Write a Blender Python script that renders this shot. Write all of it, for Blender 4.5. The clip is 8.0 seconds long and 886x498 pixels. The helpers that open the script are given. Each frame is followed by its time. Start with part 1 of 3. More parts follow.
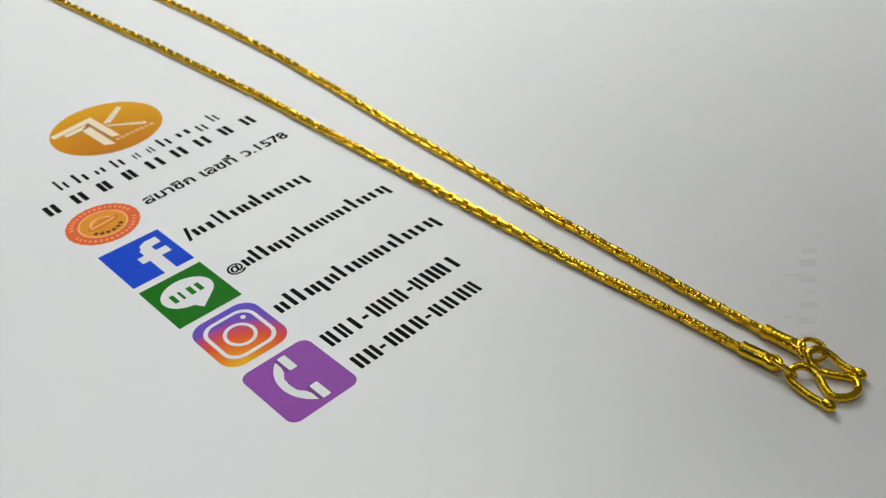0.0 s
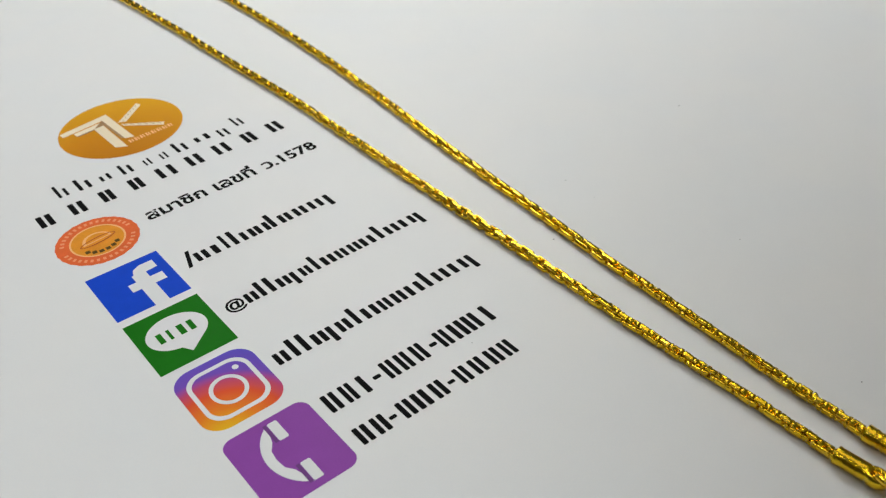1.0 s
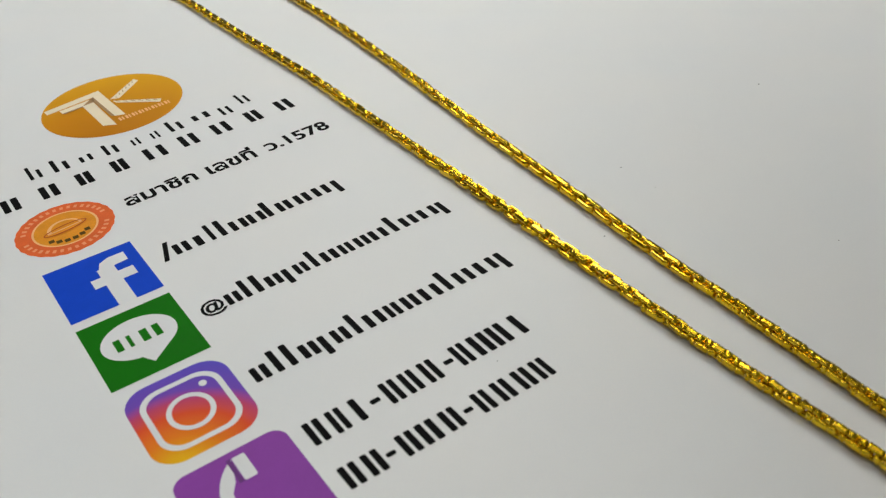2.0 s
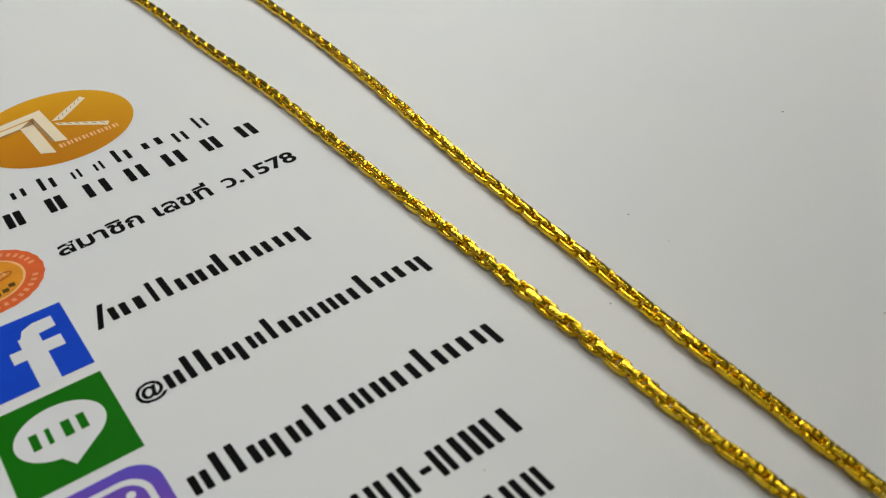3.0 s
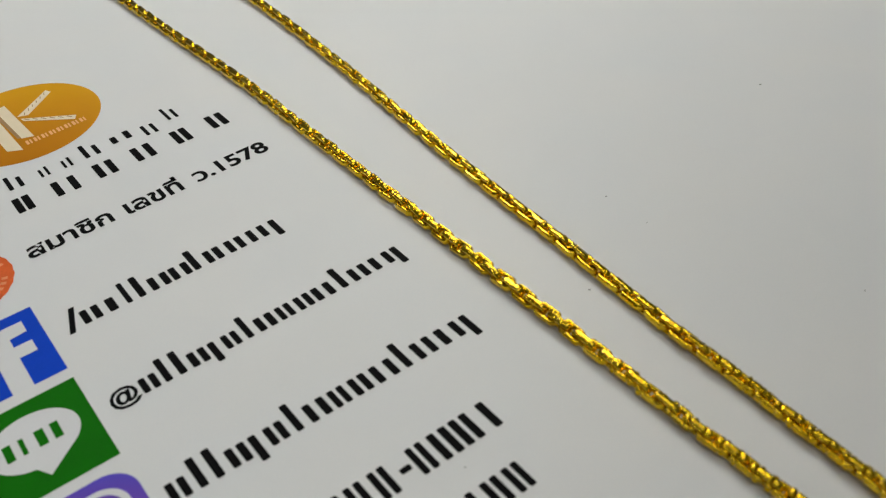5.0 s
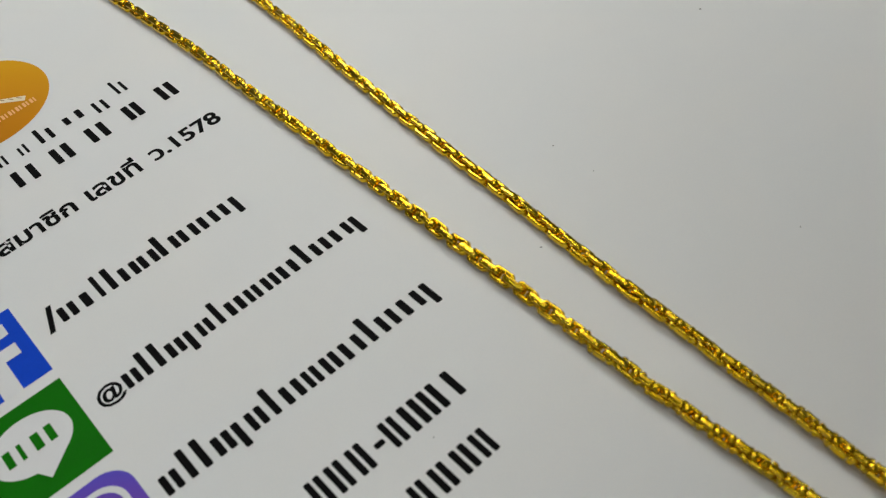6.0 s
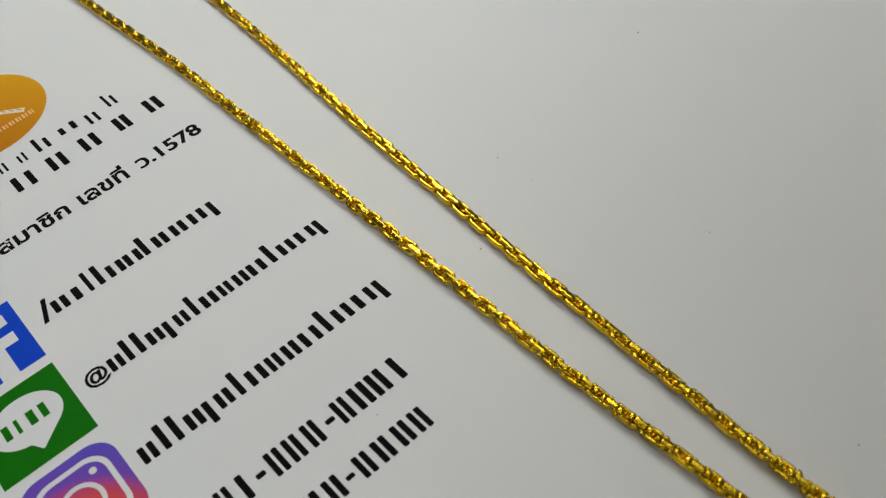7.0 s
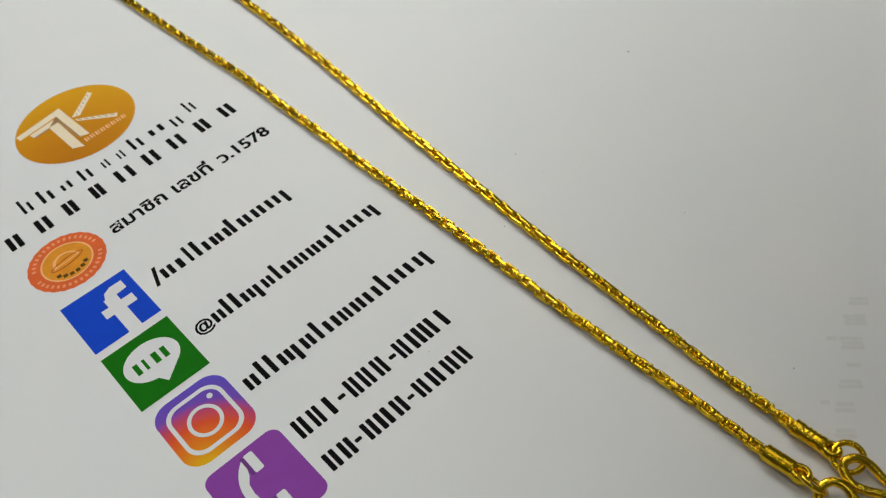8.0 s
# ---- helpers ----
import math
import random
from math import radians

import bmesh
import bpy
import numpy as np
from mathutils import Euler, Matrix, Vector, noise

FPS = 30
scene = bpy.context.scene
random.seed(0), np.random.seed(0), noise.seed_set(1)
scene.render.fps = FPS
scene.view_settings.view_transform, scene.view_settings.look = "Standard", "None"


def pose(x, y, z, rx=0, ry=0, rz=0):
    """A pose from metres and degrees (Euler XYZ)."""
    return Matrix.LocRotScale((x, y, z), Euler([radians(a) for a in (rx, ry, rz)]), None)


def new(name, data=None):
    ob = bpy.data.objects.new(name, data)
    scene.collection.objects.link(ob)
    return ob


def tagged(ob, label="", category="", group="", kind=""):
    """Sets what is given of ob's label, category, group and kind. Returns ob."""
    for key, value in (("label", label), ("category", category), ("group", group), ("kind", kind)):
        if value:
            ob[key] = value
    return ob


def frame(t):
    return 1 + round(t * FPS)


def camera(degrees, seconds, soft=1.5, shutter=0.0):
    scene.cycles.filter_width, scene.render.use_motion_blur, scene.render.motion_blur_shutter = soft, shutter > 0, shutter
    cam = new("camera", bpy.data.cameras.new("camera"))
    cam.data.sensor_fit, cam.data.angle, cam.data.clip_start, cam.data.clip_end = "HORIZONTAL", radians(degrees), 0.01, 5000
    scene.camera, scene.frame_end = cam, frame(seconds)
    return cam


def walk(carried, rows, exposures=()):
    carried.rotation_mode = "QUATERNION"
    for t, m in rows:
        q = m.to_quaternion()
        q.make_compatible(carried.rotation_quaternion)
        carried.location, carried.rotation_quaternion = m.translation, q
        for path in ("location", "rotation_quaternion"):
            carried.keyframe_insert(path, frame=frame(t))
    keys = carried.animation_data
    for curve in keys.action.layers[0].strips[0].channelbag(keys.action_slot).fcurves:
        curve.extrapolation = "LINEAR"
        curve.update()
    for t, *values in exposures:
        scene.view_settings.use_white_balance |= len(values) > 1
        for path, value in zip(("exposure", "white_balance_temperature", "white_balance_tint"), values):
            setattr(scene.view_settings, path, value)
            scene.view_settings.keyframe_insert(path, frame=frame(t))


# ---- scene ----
# ---- camera ----
cam = camera(51.1, 8.0, soft=1.25)
cam.data.dof.use_dof = True
cam.data.dof.focus_distance = 0.135
cam.data.dof.aperture_fstop = 54.0
ROWS = [
    (0.0, -0.04340, -0.14085, 0.09662, 53.392, 2.844, -43.905),
    (0.3, -0.03774, -0.14256, 0.09089, 53.496, 2.368, -42.851),
    (0.5, -0.03607, -0.13851, 0.09029, 53.401, 1.738, -41.643),
    (0.8, -0.02903, -0.12948, 0.08674, 53.170, 2.186, -39.718),
    (1.0, -0.02283, -0.12588, 0.08841, 52.991, 2.924, -38.570),
    (1.2, -0.01779, -0.12375, 0.08361, 53.963, 3.607, -37.488),
    (2.3, -0.00524, -0.10743, 0.07018, 53.827, 4.057, -34.653),
    (2.5, -0.00241, -0.10397, 0.07069, 53.052, 3.877, -34.572),
    (3.0, 0.00435, -0.09678, 0.06860, 52.619, 3.585, -35.384),
    (3.5, 0.00567, -0.09621, 0.07021, 52.655, 4.256, -36.667),
    (4.0, 0.00613, -0.09600, 0.06976, 52.044, 4.377, -37.165),
    (4.5, 0.00642, -0.09577, 0.07031, 51.253, 4.393, -37.525),
    (5.0, 0.00720, -0.09539, 0.06939, 50.576, 4.671, -37.185),
    (5.2, 0.01209, -0.09253, 0.07082, 46.783, 5.138, -38.460),
    (6.3, 0.01373, -0.09751, 0.08220, 42.263, 7.844, -41.684),
    (6.5, 0.01472, -0.10016, 0.08345, 42.646, 7.961, -41.313),
    (6.8, 0.01562, -0.10418, 0.08540, 41.998, 8.427, -41.296),
    (7.0, 0.01322, -0.10657, 0.08860, 42.373, 7.610, -41.318),
    (7.3, 0.00941, -0.11286, 0.09339, 42.389, 7.912, -41.190),
    (7.5, 0.00758, -0.11513, 0.09728, 42.152, 7.527, -40.713),
    (7.7, 0.00340, -0.12001, 0.10296, 41.846, 7.670, -41.122),
    (8.0, -0.00560, -0.12163, 0.11036, 42.193, 7.146, -41.855),
]
EXPOSURES = [(0.0, 0.16, 6400, 7), (1.0, 0.1, 6450, 7), (2.5, -0.05, 6580, 6), (3.5, -0.15, 6600, 6), (4.5, -0.18, 6600, 6), (6.5, -0.18, 6550, 6), (7.5, -0.12, 6550, 6), (8.0, -0.07, 6550, 6)]
walk(cam, [(t, pose(x, y, z, rx, ry, rz)) for t, x, y, z, rx, ry, rz in ROWS], EXPOSURES)

MM = 0.001

# ---- world and light levels ----
world = bpy.data.worlds.new("room_air")
world.use_nodes = True
world.node_tree.nodes["Background"].inputs[0].default_value = (0.9, 0.95, 1.0, 1)
world.node_tree.nodes["Background"].inputs[1].default_value = 0.05
scene.world = world
LAMP_POWER = 0.6
ADDED_LAMP_POWER = 12.0
ADDED_PANEL_POWER = 6.0
ADDED_SPOT_POWER = 42.0


# ---- materials ----
def srgb(r, g, b):
    return tuple(((c / 255 + 0.055) / 1.055) ** 2.4 if c > 10 else c / 255 / 12.92 for c in (r, g, b)) + (1,)


def material(name):
    m = bpy.data.materials.new(name)
    m.use_nodes = True
    return m, m.node_tree.nodes, m.node_tree.links, m.node_tree.nodes["Principled BSDF"]


def noise_node(nodes, links, scale, detail=3.0, rough=0.55):
    where = nodes.new("ShaderNodeNewGeometry")
    tex = nodes.new("ShaderNodeTexNoise")
    tex.inputs["Scale"].default_value = scale
    tex.inputs["Detail"].default_value = detail
    tex.inputs["Roughness"].default_value = rough
    links.new(where.outputs["Position"], tex.inputs["Vector"])
    return tex


def ramp_node(nodes, links, source, stops):
    ramp = nodes.new("ShaderNodeValToRGB")
    ramp.color_ramp.elements[0].position, ramp.color_ramp.elements[0].color = stops[0]
    ramp.color_ramp.elements[1].position, ramp.color_ramp.elements[1].color = stops[-1]
    for p, c in stops[1:-1]:
        ramp.color_ramp.elements.new(p).color = c
    links.new(source, ramp.inputs["Fac"])
    return ramp


def scaled(c, k):
    return (c[0] * k, c[1] * k, c[2] * k, 1)


def surface(name, colour, rough=0.6, metal=0.0, sheen=0.5, coarse=60.0, fine=2500.0, spread=0.08, bump=0.1, depth=0.00002):
    """A plain surface that varies at two scales, with fine relief."""
    m, nodes, links, shader = material(name)
    big, small = noise_node(nodes, links, coarse), noise_node(nodes, links, fine, 4.0)
    both = nodes.new("ShaderNodeMath")
    both.operation = "ADD"
    links.new(big.outputs["Fac"], both.inputs[0])
    links.new(small.outputs["Fac"], both.inputs[1])
    half = nodes.new("ShaderNodeMath")
    half.operation = "MULTIPLY"
    half.inputs[1].default_value = 0.5
    links.new(both.outputs[0], half.inputs[0])
    ramp = ramp_node(nodes, links, half.outputs[0], [(0.3, scaled(colour, 1 - spread)), (0.7, scaled(colour, 1 + spread))])
    links.new(ramp.outputs["Color"], shader.inputs["Base Color"])
    shader.inputs["Roughness"].default_value = rough
    shader.inputs["Metallic"].default_value = metal
    shader.inputs["Specular IOR Level"].default_value = sheen
    relief = nodes.new("ShaderNodeBump")
    relief.inputs["Strength"].default_value = bump
    relief.inputs["Distance"].default_value = depth
    links.new(small.outputs["Fac"], relief.inputs["Height"])
    links.new(relief.outputs["Normal"], shader.inputs["Normal"])
    return m


def gold(name, rough, relief_scale, relief_depth, tint=1.0):
    """Rich yellow gold with tool marks; each piece a little different."""
    m, nodes, links, shader = material(name)
    shader.inputs["Metallic"].default_value = 1.0
    shader.inputs["Coat Weight"].default_value = 0.4
    shader.inputs["Coat Roughness"].default_value = 0.1
    info = nodes.new("ShaderNodeObjectInfo")
    ramp = ramp_node(nodes, links, info.outputs["Random"], [(0.0, (0.92 * tint, 0.58 * tint, 0.008, 1)), (1.0, (0.96 * tint, 0.66 * tint, 0.02, 1))])
    links.new(ramp.outputs["Color"], shader.inputs["Base Color"])
    grain = noise_node(nodes, links, relief_scale, 3.0)
    spots = noise_node(nodes, links, relief_scale * 0.35, 2.0)
    gloss = nodes.new("ShaderNodeMapRange")
    gloss.inputs["To Min"].default_value = rough * 0.6
    gloss.inputs["To Max"].default_value = rough * 1.5
    links.new(spots.outputs["Fac"], gloss.inputs["Value"])
    links.new(gloss.outputs["Result"], shader.inputs["Roughness"])
    relief = nodes.new("ShaderNodeBump")
    relief.inputs["Strength"].default_value = 0.8
    relief.inputs["Distance"].default_value = relief_depth
    links.new(grain.outputs["Fac"], relief.inputs["Height"])
    links.new(relief.outputs["Normal"], shader.inputs["Normal"])
    return m


def blend_print(name, centre, reach, stops):
    """A printed colour blend that runs outward from a point of the sheet."""
    m, nodes, links, shader = material(name)
    where = nodes.new("ShaderNodeNewGeometry")
    far = nodes.new("ShaderNodeVectorMath")
    far.operation = "DISTANCE"
    far.inputs[1].default_value = (centre[0] * MM, centre[1] * MM, 0)
    links.new(where.outputs["Position"], far.inputs[0])
    part_way = nodes.new("ShaderNodeMath")
    part_way.operation = "DIVIDE"
    part_way.inputs[1].default_value = reach * MM
    links.new(far.outputs["Value"], part_way.inputs[0])
    ramp = ramp_node(nodes, links, part_way.outputs[0], stops)
    links.new(ramp.outputs["Color"], shader.inputs["Base Color"])
    shader.inputs["Roughness"].default_value = 0.6
    shader.inputs["Specular IOR Level"].default_value = 0.15
    return m


PAPER = surface("white_paper", (0.80, 0.80, 0.81, 1), 0.55, coarse=45, fine=4000, spread=0.02, bump=0.25, depth=0.00003)
tint_stops = PAPER.node_tree.nodes["Color Ramp"].color_ramp.elements
tint_stops[0].color, tint_stops[1].color = (0.765, 0.78, 0.81, 1), (0.82, 0.805, 0.80, 1)
GHOST = surface("show_through", (0.725, 0.725, 0.735, 1), 0.55, coarse=900, fine=4000, spread=0.05)
GHOST_RIM = surface("show_through_rim", (0.765, 0.765, 0.775, 1), 0.55, coarse=900, fine=4000, spread=0.04)
SPECK = surface("grey_speck", (0.17, 0.17, 0.17, 1), 0.7)
BLACK = surface("black_toner", (0.004, 0.004, 0.0045, 1), 0.65, sheen=0.05, coarse=900, fine=6000, spread=0.5, bump=0.2)
SLIT_INK = surface("slit_ink", srgb(112, 60, 132), 0.5, sheen=0.15)
FOLD_INK = surface("fold_shade_ink", srgb(176, 138, 96), 0.5, sheen=0.15, coarse=500, fine=5000, spread=0.15)
WHITE = surface("unprinted_white", (0.78, 0.78, 0.80, 1), 0.55, coarse=45, fine=4000, spread=0.015)
BLUE = surface("blue_ink", srgb(20, 72, 204), 0.5, sheen=0.08, coarse=300, fine=5000, spread=0.07)
GREEN = surface("green_ink", srgb(20, 112, 8), 0.5, sheen=0.08, coarse=300, fine=5000, spread=0.08)
PURPLE = surface("purple_ink", srgb(142, 66, 166), 0.5, sheen=0.15, coarse=300, fine=5000, spread=0.06)
SEAL_ORANGE = surface("seal_orange_ink", srgb(231, 104, 52), 0.5, sheen=0.15, coarse=500, fine=5000, spread=0.12)
SEAL_YELLOW = surface("seal_yellow_ink", srgb(232, 150, 40), 0.5, sheen=0.15, coarse=500, fine=5000, spread=0.14)
SEAL_PALE = surface("seal_pale_ink", srgb(247, 190, 130), 0.5, sheen=0.15, coarse=500, fine=5000, spread=0.06)
SEAL_MARK = surface("seal_mark_ink", srgb(243, 158, 112), 0.5, sheen=0.15, coarse=500, fine=5000, spread=0.1)
SEAL_LINE = surface("seal_line_ink", srgb(190, 88, 40), 0.5, sheen=0.15)
SEAL_DARK = surface("seal_dark_ink", srgb(92, 66, 16), 0.5, sheen=0.15, coarse=500, fine=5000, spread=0.2)
CREAM = surface("cream_ink", srgb(244, 228, 200), 0.5, sheen=0.15, coarse=500, fine=5000, spread=0.04)
OVAL_INK = blend_print("orange_oval_ink", (17, 28.5), 30, [(0.1, srgb(188, 116, 4)), (0.5, srgb(206, 134, 8)), (1.0, srgb(226, 166, 22))])
SUNSET_INK = blend_print("sunset_ink", (2.2, -43.5), 17, [(0.05, srgb(240, 190, 20)), (0.28, srgb(236, 128, 24)), (0.47, srgb(228, 84, 42)), (0.59, srgb(198, 72, 112)), (0.69, srgb(116, 76, 186)), (1.0, srgb(86, 80, 200))])
LINK_GOLD = gold("cut_gold", 0.15, 2600, 0.00007, 0.90)
WIRE_GOLD = gold("polished_gold", 0.15, 1100, 0.00016, 0.92)
WALL_PAINT = surface("grey_wall_paint", (0.14, 0.132, 0.118, 1), 0.8, coarse=3, fine=120, spread=0.08, depth=0.001)
CEILING_PAINT = surface("ceiling_paint", (0.17, 0.165, 0.155, 1), 0.85, coarse=3, fine=120, spread=0.04, depth=0.001)
FLOOR_TILE = surface("floor_surface", (0.28, 0.26, 0.24, 1), 0.5, coarse=4, fine=150, spread=0.15, depth=0.001)
TABLE_WOOD = surface("table_wood", (0.30, 0.19, 0.10, 1), 0.45, coarse=8, fine=200, spread=0.2, depth=0.0005)


def lamp_surface(name, power, tone):
    m, nodes, links, shader = material(name)
    shader.inputs["Base Color"].default_value = (0.9, 0.9, 0.9, 1)
    shader.inputs["Emission Color"].default_value = tone
    shader.inputs["Emission Strength"].default_value = power
    return m


LAMP_GLOW = lamp_surface("lamp_diffuser", LAMP_POWER, (1.0, 0.985, 0.945, 1))
ADDED_SPOT_GLOW = lamp_surface("added_spot", ADDED_SPOT_POWER, (1.0, 0.97, 0.91, 1))
ADDED_LAMP_GLOW = lamp_surface("added_lamp_bulb", ADDED_LAMP_POWER, (1.0, 0.98, 0.93, 1))
ADDED_PANEL_GLOW = lamp_surface("added_cool_diffuser", ADDED_PANEL_POWER, (0.95, 0.985, 1.0, 1))
LAMP_METAL = surface("white_lamp_metal", (0.7, 0.7, 0.7, 1), 0.4)


# ---- mesh helpers ----
def part(name, bm, mat, parent=None, label="", smooth=False):
    """Links a bmesh as one mesh object under a thing."""
    data = bpy.data.meshes.new(name)
    bm.to_mesh(data)
    bm.free()
    data.materials.append(mat)
    if smooth:
        data.polygons.foreach_set("use_smooth", [True] * len(data.polygons))
    ob = new(name, data)
    ob.parent = parent
    return tagged(ob, label=label)


def box(size, centre, bevel=0.0):
    bm = bmesh.new()
    bmesh.ops.create_cube(bm, size=1.0, matrix=Matrix.Translation(centre) @ Matrix.Diagonal((*size, 1)))
    if bevel:
        bmesh.ops.bevel(bm, geom=bm.edges[:], offset=bevel, segments=2, affect="EDGES", clamp_overlap=True)
    return bm


def add_flat(bm, points, level):
    z = level * 0.03 * MM
    bm.faces.new([bm.verts.new((x * MM, y * MM, z)) for x, y in points])


def flat(shapes, level):
    """Flat print: closed outlines in millimetres of the sheet, laid one ink layer above another."""
    bm = bmesh.new()
    for points in shapes:
        add_flat(bm, points, level)
    bmesh.ops.recalc_face_normals(bm, faces=bm.faces[:])
    if bm.faces[:] and bm.faces[:][0].normal.z < 0:
        bmesh.ops.reverse_faces(bm, faces=bm.faces[:])
    return bm


def band(outer, inner, level):
    bm = bmesh.new()
    z = level * 0.03 * MM
    a = [bm.verts.new((x * MM, y * MM, z)) for x, y in outer]
    b = [bm.verts.new((x * MM, y * MM, z)) for x, y in inner]
    for i in range(len(a)):
        j = (i + 1) % len(a)
        bm.faces.new((a[i], a[j], b[j], b[i]))
    return bm


def ellipse(cx, cy, a, b, n=64, start=0.0, stop=360.0, tilt=0.0):
    whole = abs(stop - start) >= 360
    out = []
    for i in range(n if whole else n + 1):
        q = radians(start + (stop - start) * i / n)
        x, y = a * math.cos(q), b * math.sin(q)
        c, s = math.cos(radians(tilt)), math.sin(radians(tilt))
        out.append((cx + x * c - y * s, cy + x * s + y * c))
    return out


def round_box(x0, y0, x1, y1, r, n=8):
    out = []
    for cx, cy, q in ((x1 - r, y1 - r, 0), (x0 + r, y1 - r, 90), (x0 + r, y0 + r, 180), (x1 - r, y0 + r, 270)):
        out += [(cx + r * math.cos(radians(q + 90 * i / n)), cy + r * math.sin(radians(q + 90 * i / n))) for i in range(n + 1)]
    return out


def rect(x0, y0, x1, y1):
    return [(x0, y0), (x1, y0), (x1, y1), (x0, y1)]


def bar(x0, y0, x1, y1):
    """A printed bar with its corners rounded by the ink."""
    return round_box(x0, y0, x1, y1, min(0.2, 0.3 * (x1 - x0), 0.3 * (y1 - y0)), 3)


def smooth_path(points, step, closed=False):
    """A Catmull-Rom curve through points, at even steps of its length."""
    p = [Vector(q) for q in points]
    n = len(p)
    dense = []
    for i in range(n if closed else n - 1):
        a, b, c, d = (p[(i + k) % n] if closed else p[min(max(i + k, 0), n - 1)] for k in (-1, 0, 1, 2))
        for k in range(16):
            t = k / 16
            dense.append(0.5 * (2 * b + (c - a) * t + (2 * a - 5 * b + 4 * c - d) * t * t + (3 * b - a - 3 * c + d) * t ** 3))
    dense.append(p[0] if closed else p[-1])
    gone = [0.0]
    for a, b in zip(dense, dense[1:]):
        gone.append(gone[-1] + (b - a).length)
    count = max(2, round(gone[-1] / step))
    at = np.linspace(0, gone[-1], count + 1)
    xs = [np.interp(at, gone, [q[k] for q in dense]) for k in range(3)]
    out = [Vector(q) for q in zip(*xs)]
    return out[:-1] if closed else out


def tube(path, radius, closed=False, sides=12, squash=1.0):
    """A round wire along a path; radius: a number, or one per point. In millimetres."""
    bm = bmesh.new()
    n = len(path)
    radii = radius if isinstance(radius, list) else [radius] * n
    rings = []
    for i, q in enumerate(path):
        ahead = path[(i + 1) % n] if closed or i < n - 1 else q
        back = path[i - 1] if closed or i > 0 else q
        way = (ahead - back).normalized()
        side = way.cross(Vector((0, 0, 1)))
        side = side.normalized() if side.length > 1e-4 else Vector((1, 0, 0))
        up = side.cross(way).normalized()
        ring = []
        for k in range(sides):
            a = 2 * math.pi * k / sides
            ring.append(bm.verts.new((q + (side * math.cos(a) + up * math.sin(a) * squash) * radii[i]) * MM))
        rings.append(ring)
    for i in range(n if closed else n - 1):
        a, b = rings[i], rings[(i + 1) % n]
        for k in range(sides):
            j = (k + 1) % sides
            bm.faces.new((a[k], a[j], b[j], b[k]))
    if not closed:
        bm.faces.new(rings[0])
        bm.faces.new(rings[-1])
    bmesh.ops.recalc_face_normals(bm, faces=bm.faces[:])
    return bm


def empty(name, place=(0, 0, 0)):
    ob = new(name)
    ob.location = place
    return ob


# ---- the room ----
LOW, HIGH, HALF = -0.75, 1.75, 1.6
SHEET_BOTTOM = -0.12 * MM
tagged(part("floor", box((2 * HALF, 2 * HALF, 0.1), (0, 0, LOW - 0.05)), FLOOR_TILE), "plain grey-brown floor under the table", "floor", kind="structure")
tagged(part("ceiling", box((2 * HALF, 2 * HALF, 0.1), (0, 0, HIGH + 0.05)), CEILING_PAINT), "plain grey painted ceiling", "ceiling", kind="structure")
for word, size, centre in (("north", (2 * HALF, 0.1, HIGH - LOW), (0, HALF + 0.05, (HIGH + LOW) / 2)), ("south", (2 * HALF, 0.1, HIGH - LOW), (0, -HALF - 0.05, (HIGH + LOW) / 2)),
                           ("east", (0.1, 2 * HALF + 0.2, HIGH - LOW), (HALF + 0.05, 0, (HIGH + LOW) / 2)), ("west", (0.1, 2 * HALF + 0.2, HIGH - LOW), (-HALF - 0.05, 0, (HIGH + LOW) / 2))):
    tagged(part("wall_" + word, box(size, centre), WALL_PAINT), "plain dark grey painted room wall", "wall", kind="structure")


def ceiling_light(x, y, w, d, glow, label):
    light = empty("ceiling_light", (x, y, HIGH))
    part("diffuser", box((w, d, 0.02), (0, 0, -0.05)), glow, light)
    t = 0.025
    bm = bmesh.new()
    for size, centre in (((w + 2 * t, t, 0.06), (0, d / 2 + t / 2, -0.03)), ((w + 2 * t, t, 0.06), (0, -d / 2 - t / 2, -0.03)), ((t, d, 0.06), (w / 2 + t / 2, 0, -0.03)), ((t, d, 0.06), (-w / 2 - t / 2, 0, -0.03))):
        bmesh.ops.create_cube(bm, size=1.0, matrix=Matrix.Translation(centre) @ Matrix.Diagonal((*size, 1)))
    part("frame", bm, LAMP_METAL, light)
    return tagged(light, label, "ceiling lamp", "ceiling lights")


ceiling_light(0.5, 0.55, 1.1, 1.1, LAMP_GLOW, "large square white ceiling light panel")
# added panel: its light, cut by the low partition, makes the sheet's brightness gradient
ceiling_light(0.15, -1.0, 1.0, 0.9, ADDED_PANEL_GLOW, "added unseen square cool white ceiling light panel")


def downlight(x, y):
    """An added, unseen round spot recessed in the ceiling."""
    light = empty("downlight", (x, y, HIGH))
    bm = bmesh.new()
    bmesh.ops.create_cone(bm, cap_ends=True, segments=24, radius1=0.045, radius2=0.045, depth=0.012, matrix=Matrix.Translation((0, 0, -0.008)))
    part("lens", bm, ADDED_SPOT_GLOW, light)
    part("rim", tube([Vector((58 * math.cos(2 * math.pi * i / 24), 58 * math.sin(2 * math.pi * i / 24), -8)) for i in range(24)], 9.0, True, 8), LAMP_METAL, light)
    return tagged(light, "added unseen ceiling downlight, small, round and recessed, switched on", "downlight", "downlights")


# unseen spots, made up to put small glints into the gold
for x, y in ((-0.5, 1.2), (0.1, 1.35), (1.25, 0.2), (-0.7, 0.3), (1.3, -0.6), (-0.35, -0.3), (0.75, 1.3), (-1.2, 0.8), (1.35, 0.95), (-1.2, -0.5)):
    downlight(x, y)
